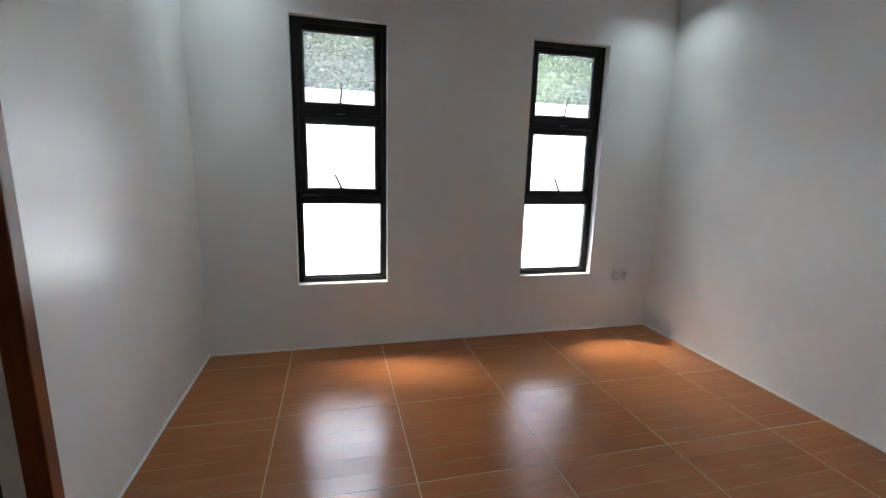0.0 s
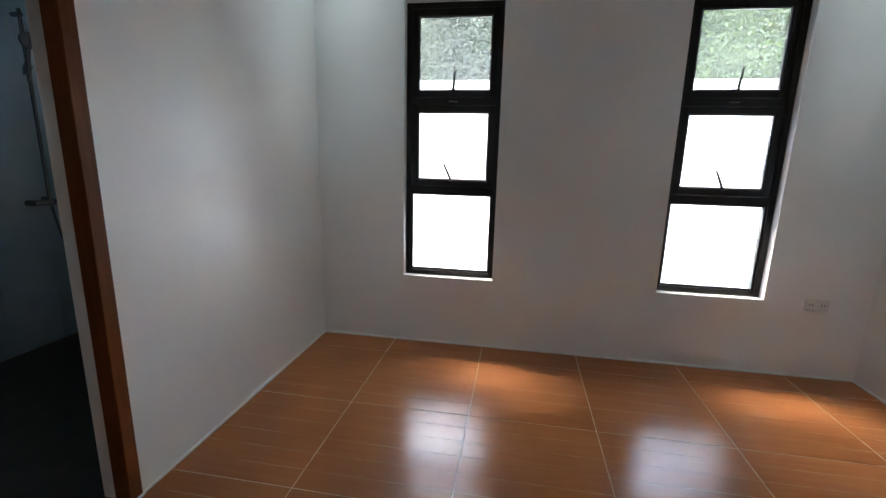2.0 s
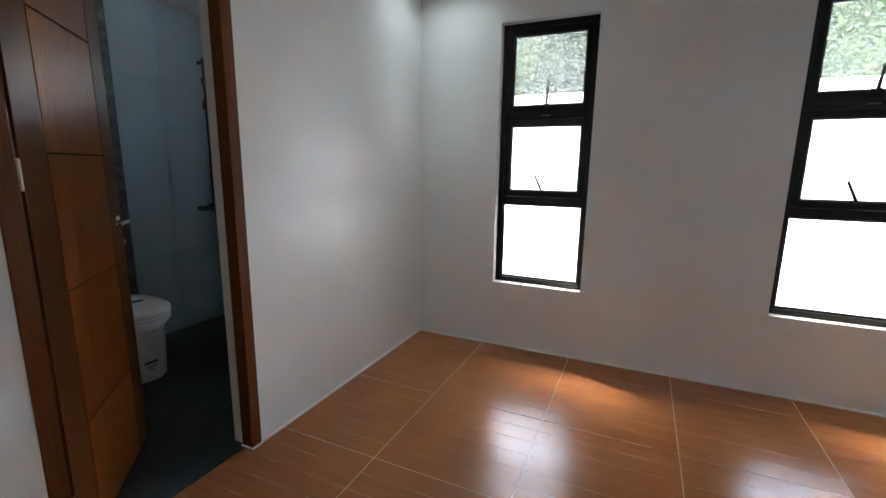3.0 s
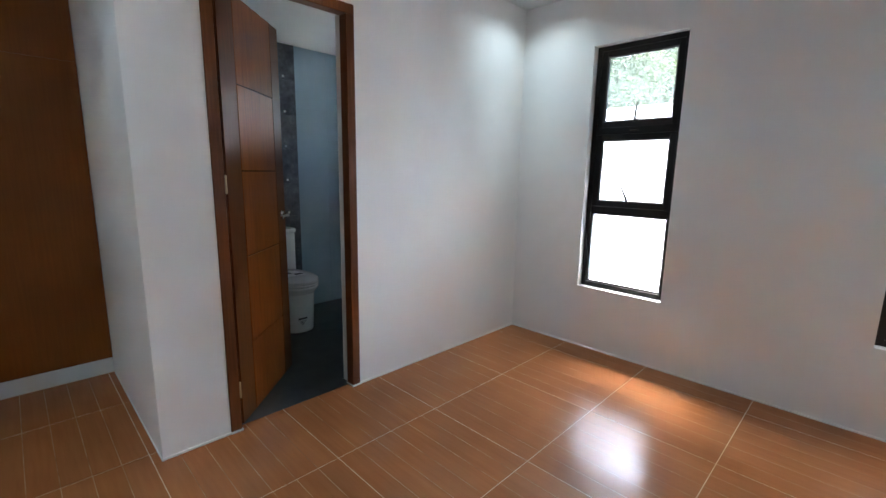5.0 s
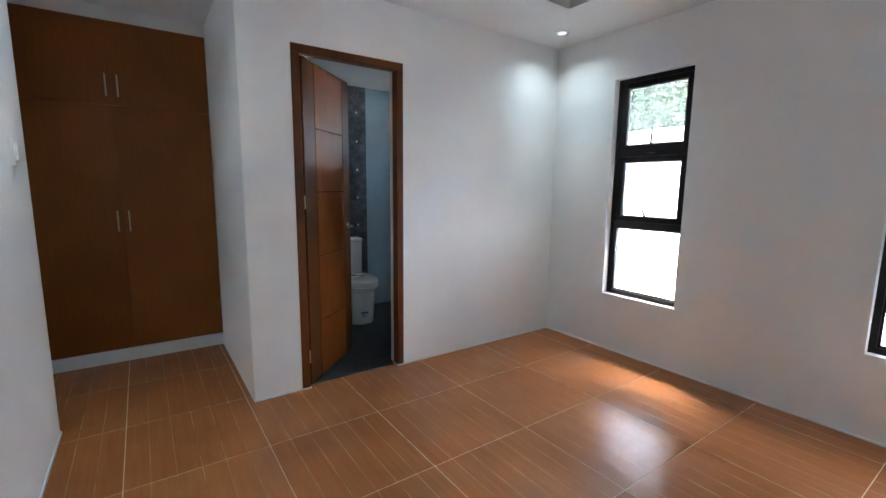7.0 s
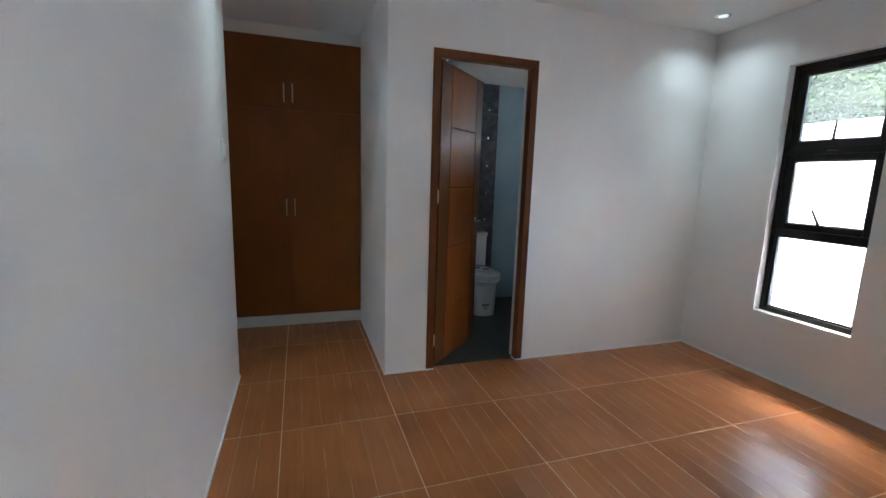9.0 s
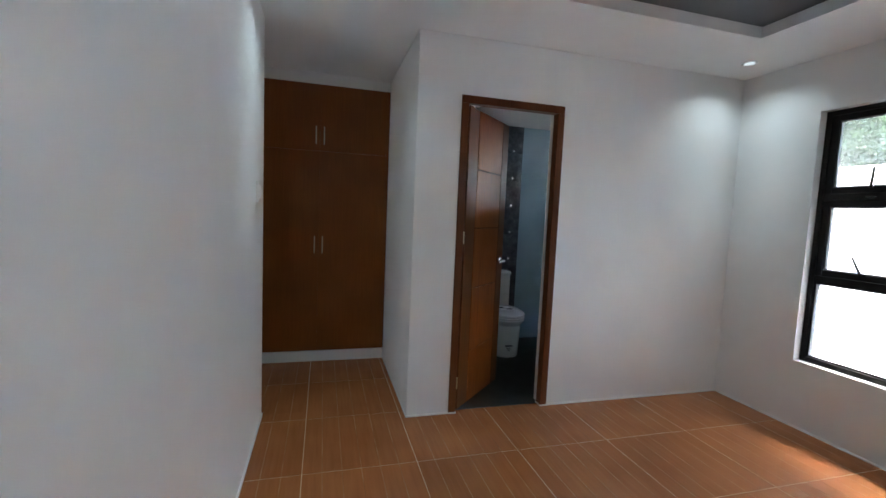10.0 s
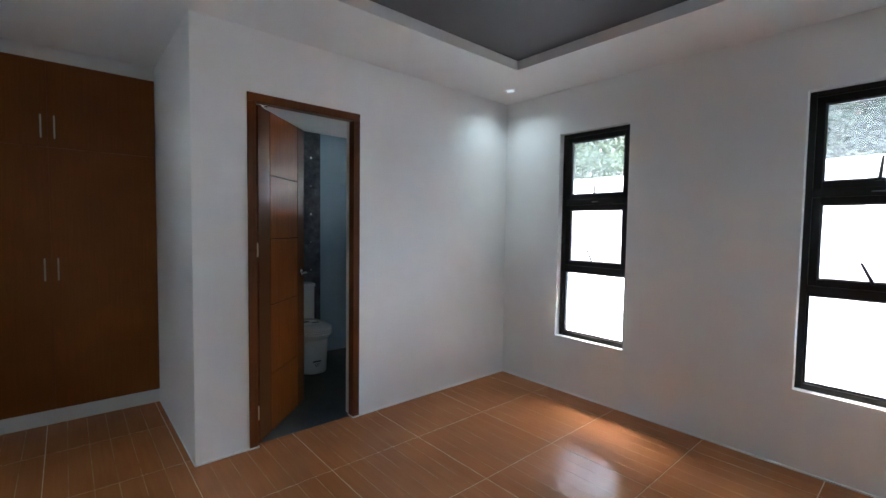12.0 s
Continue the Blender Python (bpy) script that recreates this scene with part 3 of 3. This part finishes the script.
bath_wall_tiles("bathroom_wall_far", (BX - 0.008, SY1, -0.002), 90, YN - SY1, BCEIL, "pale glossy tiled bathroom wall")
bath_wall_tiles("bathroom_wall_near", (BX - 0.008, BY0, -0.002), 90, SY0 - BY0, BCEIL, "pale glossy tiled bathroom wall")
bath_wall_tiles("bathroom_wall_south", (-WT, BY0 + 0.008, -0.002), 180, -WT - BX, BCEIL, "pale glossy tiled bathroom wall")

strip = structure("accent_strip", boxed(BX - 0.010, BX - 0.004, SY0, SY1, 0, BCEIL), SLATE, "dark slate-look mosaic strip behind the toilet")
nrow = 8
sh = BCEIL / nrow
slate_mesh = mesh_of("tile", boxed(-0.005, 0.003, 0.0012, 0.31 - 0.0012, 0.0012, sh - 0.0012, bevel=0.0012), SLATE)
chip_mesh = mesh_of("tile_inset", boxed(0.0, 0.0055, -0.010, 0.010, -0.010, 0.010, bevel=0.001), CHROME)
for c in range(2):
    for r in range(nrow):
        t = new("tile", slate_mesh)
        t.parent, t.location = strip, (BX, SY0 + 0.31 * c, sh * r)
        k = new("tile_inset", chip_mesh)
        k.parent, k.location = t, (0, 0.31 - 0.105, 0.028)
        tagged(k, "small shiny metal inset")


def toilet():
    t = thing("toilet", (BX + 0.006, 2.112, 0.0), 0, "white one-piece ceramic toilet with closed lid and stickers", "toilet")
    bm = loft(bmesh.new(), [(0.32, 0.285, 0.29, 0.146, 0.0), (0.32, 0.29, 0.295, 0.150, 0.012), (0.325, 0.295, 0.295, 0.153, 0.16), (0.33, 0.302, 0.30, 0.156, 0.31), (0.335, 0.322, 0.30, 0.174, 0.335), (0.34, 0.335, 0.30, 0.184, 0.362), (0.34, 0.33, 0.30, 0.182, 0.375)], power=2.5)
    body = part("pedestal", bm, CERAMIC, t, "", True)
    part("seat", loft(bmesh.new(), [(0.385, 0.292, 0.215, 0.174, 0.377), (0.385, 0.30, 0.22, 0.180, 0.382), (0.385, 0.30, 0.22, 0.180, 0.392), (0.385, 0.296, 0.216, 0.176, 0.396)], power=2.3), CERAMIC, t, "", True)
    part("lid", loft(bmesh.new(), [(0.385, 0.296, 0.216, 0.176, 0.399), (0.385, 0.302, 0.222, 0.181, 0.404), (0.385, 0.298, 0.222, 0.179, 0.420), (0.385, 0.27, 0.21, 0.165, 0.428), (0.385, 0.15, 0.14, 0.09, 0.431)], power=2.3), CERAMIC, t, "", True)
    part("tank", loft(bmesh.new(), [(0.10, 0.105, 0.095, 0.165, 0.34), (0.10, 0.09, 0.095, 0.168, 0.48), (0.098, 0.078, 0.095, 0.174, 0.735)], power=5.5), CERAMIC, t, "", True)
    lid = part("tank_lid", loft(bmesh.new(), [(0.098, 0.082, 0.097, 0.178, 0.736), (0.098, 0.087, 0.097, 0.182, 0.742), (0.098, 0.087, 0.097, 0.182, 0.762), (0.098, 0.078, 0.09, 0.174, 0.772)], power=5.5), CERAMIC, t, "", True)
    part("flush_button", lathe(bmesh.new(), [(0.022, 0.770), (0.022, 0.776), (0.018, 0.779)], 20, (0.098, 0, 0)), CHROME, lid, "chrome push button", True)
    part("lid_sticker", box(bmesh.new(), 0.30, 0.47, -0.08, 0.09, 0.4313, 0.4330), STICKER, t, "paper label on the lid")
    part("sticker_bar", box(bmesh.new(), 0.33, 0.385, -0.075, 0.02, 0.4331, 0.4337), INK, t, "dark printed bar")
    part("sticker_bar", box(bmesh.new(), 0.40, 0.45, 0.02, 0.085, 0.4331, 0.4337), INK, t, "dark printed bar")
    return t


toilet_ob = toilet()
# label on the pedestal
for nm, dz, hh, ww, mt in (("label_bar", 0.118, 0.012, 0.075, INK), ("label_line", 0.096, 0.004, 0.06, BLACK_INK), ("label_line", 0.086, 0.004, 0.04, BLACK_INK), ("label_line", 0.074, 0.005, 0.02, INK)):
    bm = boxed(-0.0012, 0.0012, -ww / 2, ww / 2, dz - hh / 2, dz + hh / 2)
    ob = part(nm, bm, mt, toilet_ob)
    ob.matrix_local = pose(0.6165, -0.018, 0, 0, 0, 0)


def shower():
    s = thing("hand_shower", (BX + 0.001, 3.02, 0.0), 0, "chrome hand shower on a slide rail with hose", "shower")
    part("rail", sweep(bmesh.new(), [(0.05, 0, 0.88), (0.05, 0, 1.4), (0.05, 0, 2.0)], 0.010), DULL_CHROME, s, "", True)
    for z in (0.92, 1.97):
        part("bracket", sweep(bmesh.new(), [(0.0, 0, z), (0.02, 0, z), (0.06, 0, z)], 0.014), DULL_CHROME, s, "", True)
    part("slider", sweep(bmesh.new(), [(0.05, -0.01, 1.64), (0.05, -0.005, 1.68), (0.06, 0, 1.70)], 0.020), DULL_CHROME, s, "", True)
    hs = part("handset", sweep(bmesh.new(), [(0.085, -0.03, 1.60), (0.10, -0.035, 1.70), (0.125, -0.04, 1.80)], 0.011, 12, 0.014), DULL_CHROME, s, "", True)
    part("spray_head", lathe(bmesh.new(), [(0.02, 0.015), (0.045, 0.004), (0.046, -0.010), (0.04, -0.014)], 24, (0.135, -0.04, 1.82), "x"), DULL_CHROME, hs, "", True)
    part("mixer", sweep(bmesh.new(), [(0.0, -0.09, 0.90), (0.05, -0.09, 0.90), (0.05, 0.09, 0.90), (0.0, 0.09, 0.90)], 0.018), DULL_CHROME, s, "", True)
    pts = []
    for i in range(25):
        u = i / 24
        pts.append((0.07 + 0.05 * math.sin(math.pi * u), -0.01 + 0.06 * u + 0.05 * math.sin(math.pi * u), 0.88 * (1 - u) + 1.58 * u - 0.95 * math.sin(math.pi * u) * (1 - u)))
    part("hose", sweep(bmesh.new(), pts, 0.0065, 8), DULL_CHROME, s, "flexible steel hose", True)


shower()

# ---- outside ----
bm = bmesh.new()
bmesh.ops.create_grid(bm, x_segments=40, y_segments=40, size=1500)
ground = structure("ground", bm, GROUND, "pale concrete yard ground reaching to the horizon")
ground.location = (0, 0, -0.16)
bw_ob = structure("boundary_wall", boxed(-14, 18, 5.25, 5.40, -0.16, 1.97, bevel=0.006), FENCE, "plain white rendered boundary wall")


def tree(at, height, spread, mat, label, seed, leaves):
    rng = random.Random(seed)
    t = thing("tree", at, rng.uniform(0, 360), label, "tree", "trees beyond the wall")
    bm = bmesh.new()
    th = height * 0.5
    trunk_pts = [Vector((0.12 * math.sin(i * 0.9 + seed), 0.12 * math.cos(i * 1.3 + seed), th * i / 7)) for i in range(8)]
    trunk_pts[0] = Vector((0, 0, -0.02))
    sweep(bm, trunk_pts, 0.035 * height * 0.8, 9, 0.012 * height)
    tips = []
    for k in range(13):
        f = rng.uniform(0.35, 1.0)
        base = trunk_pts[0].lerp(trunk_pts[-1], f)
        a = rng.uniform(0, 2 * math.pi)
        reach = spread * rng.uniform(0.45, 1.0) * (1.15 - 0.4 * f)
        up = height * rng.uniform(0.10, 0.46)
        end = base + Vector((math.cos(a) * reach, math.sin(a) * reach, up))
        mid = base.lerp(end, 0.5) + Vector((0, 0, 0.1 * reach))
        sweep(bm, [base, mid, end], 0.012 * height, 6, 0.003 * height)
        tips += [end, mid.lerp(end, 0.5), base.lerp(mid, 0.8)]
    part("trunk", bm, BARK, t)
    clumps = np.array([tuple(tp + Vector((rng.gauss(0, 0.35), rng.gauss(0, 0.35), rng.gauss(0, 0.3))) * spread * 0.4) for tp in tips for _ in range(4)])
    ng = np.random.default_rng(seed)
    size = ng.uniform(0.55, 1.35, len(clumps))
    pick = ng.integers(0, len(clumps), leaves)
    p = clumps[pick] + ng.normal(0, 1, (leaves, 3)) * np.array((1, 1, 0.7)) * (size[pick] * spread * 0.15)[:, None]
    u = ng.normal(0, 1, (leaves, 3)) * np.array((1, 1, 0.6))
    u /= np.linalg.norm(u, axis=1)[:, None]
    v = np.cross(u, ng.normal(0, 1, (leaves, 3)))
    v /= np.linalg.norm(v, axis=1)[:, None]
    L, wd = ng.uniform(0.05, 0.11, (leaves, 1)), ng.uniform(0.014, 0.03, (leaves, 1))
    verts = np.stack((p, p + u * L * 0.5 + v * wd, p + u * L, p + u * L * 0.5 - v * wd), axis=1).reshape(-1, 3)
    me = bpy.data.meshes.new("crown")
    me.from_pydata(verts.tolist(), [], np.arange(leaves * 4).reshape(-1, 4).tolist())
    me.materials.append(mat)
    c = new("crown", me)
    c.parent = t
    tagged(c, kind="stuff")
    return t


for i, (tx, ty, hh, sp, mat, lb) in enumerate((
        (0.9, 10.5, 5.9, 2.5, LEAF_DEEP, "tall leafy green tree behind the white wall"),
        (5.4, 9.8, 5.6, 2.4, LEAF_FRESH, "fresh yellow-green tree behind the white wall"),
        (8.6, 10.2, 6.0, 2.6, LEAF_FRESH, "fresh yellow-green tree behind the white wall"),
        (-2.8, 9.8, 5.6, 2.4, LEAF_FRESH, "fresh yellow-green tree behind the white wall"),
        (-5.8, 10.4, 5.9, 2.6, LEAF_FRESH, "fresh yellow-green tree behind the white wall"),
        (3.2, 14.0, 7.8, 3.3, LEAF_DEEP, "tall leafy green tree behind the white wall"),
        (-2.2, 15.0, 8.0, 3.4, LEAF_DEEP, "tall leafy green tree behind the white wall"),
        (-8.5, 14.0, 7.6, 3.3, LEAF_DEEP, "tall leafy green tree behind the white wall"),
        (10.5, 14.5, 7.8, 3.4, LEAF_DEEP, "tall leafy green tree behind the white wall"))):
    tree((tx, ty, -0.16), hh, sp, mat, lb, 11 + i, 90000)

# ---- floor tiles, each with six printed planks ----
PITCH, GX, GY, JOINT, PL = 0.6, 0.515, 0.281, 0.0016, 0.10
tile_cache = {}


def floor_tile(w, h, lines):
    key = (round(w, 4), round(h, 4), tuple(round(v, 4) for v in lines))
    if key in tile_cache:
        return tile_cache[key]
    bm = bmesh.new()
    box(bm, 0, w, 0, h, -0.003, -0.0004)
    for f in bm.faces:
        f.material_index = 1
    cuts = [0.0, *lines, h]
    for a, b in zip(cuts, cuts[1:]):
        g0, g1 = (0.0 if a == 0 else 0.0015), (0.0 if b == h else 0.0015)
        c = 0.0004
        top = [bm.verts.new(p) for p in ((c, a + g0 + c, 0), (w - c, a + g0 + c, 0), (w - c, b - g1 - c, 0), (c, b - g1 - c, 0))]
        low = [bm.verts.new(p) for p in ((0, a + g0, -0.0004), (w, a + g0, -0.0004), (w, b - g1, -0.0004), (0, b - g1, -0.0004))]
        bm.faces.new(top)
        for i in range(4):
            bm.faces.new((low[i], low[(i + 1) % 4], top[(i + 1) % 4], top[i]))
    tile_cache[key] = mesh_of("tile", bm, (TILE, GROOVE))
    return tile_cache[key]


ROW = GY + PITCH
REGIONS = [(0, XR, ROW, YN), (HALL_X, 0, ROW, PY), (HALL_X, XR, GY, ROW), (WEND, XR, 0, GY), (HALL_X, WEND, HALL_Y, GY), (-0.040, 0, DY0 + JW, DY1 - JW)]
for rx0, rx1, ry0, ry1 in REGIONS:
    for i in range(-4, 7):
        for j in range(-4, 7):
            cx, cy = GX + PITCH * i, GY + PITCH * j
            x0, x1 = max(cx + JOINT, rx0), min(cx + PITCH - JOINT, rx1)
            y0, y1 = max(cy + JOINT, ry0), min(cy + PITCH - JOINT, ry1)
            if x1 - x0 < 0.004 or y1 - y0 < 0.004:
                continue
            lines = [cy + PL * k - y0 for k in range(1, 6) if y0 + 0.006 < cy + PL * k < y1 - 0.006]
            t = new("tile", floor_tile(x1 - x0, y1 - y0, lines))
            t.parent = floor
            t.location = (x0, y0, 0)
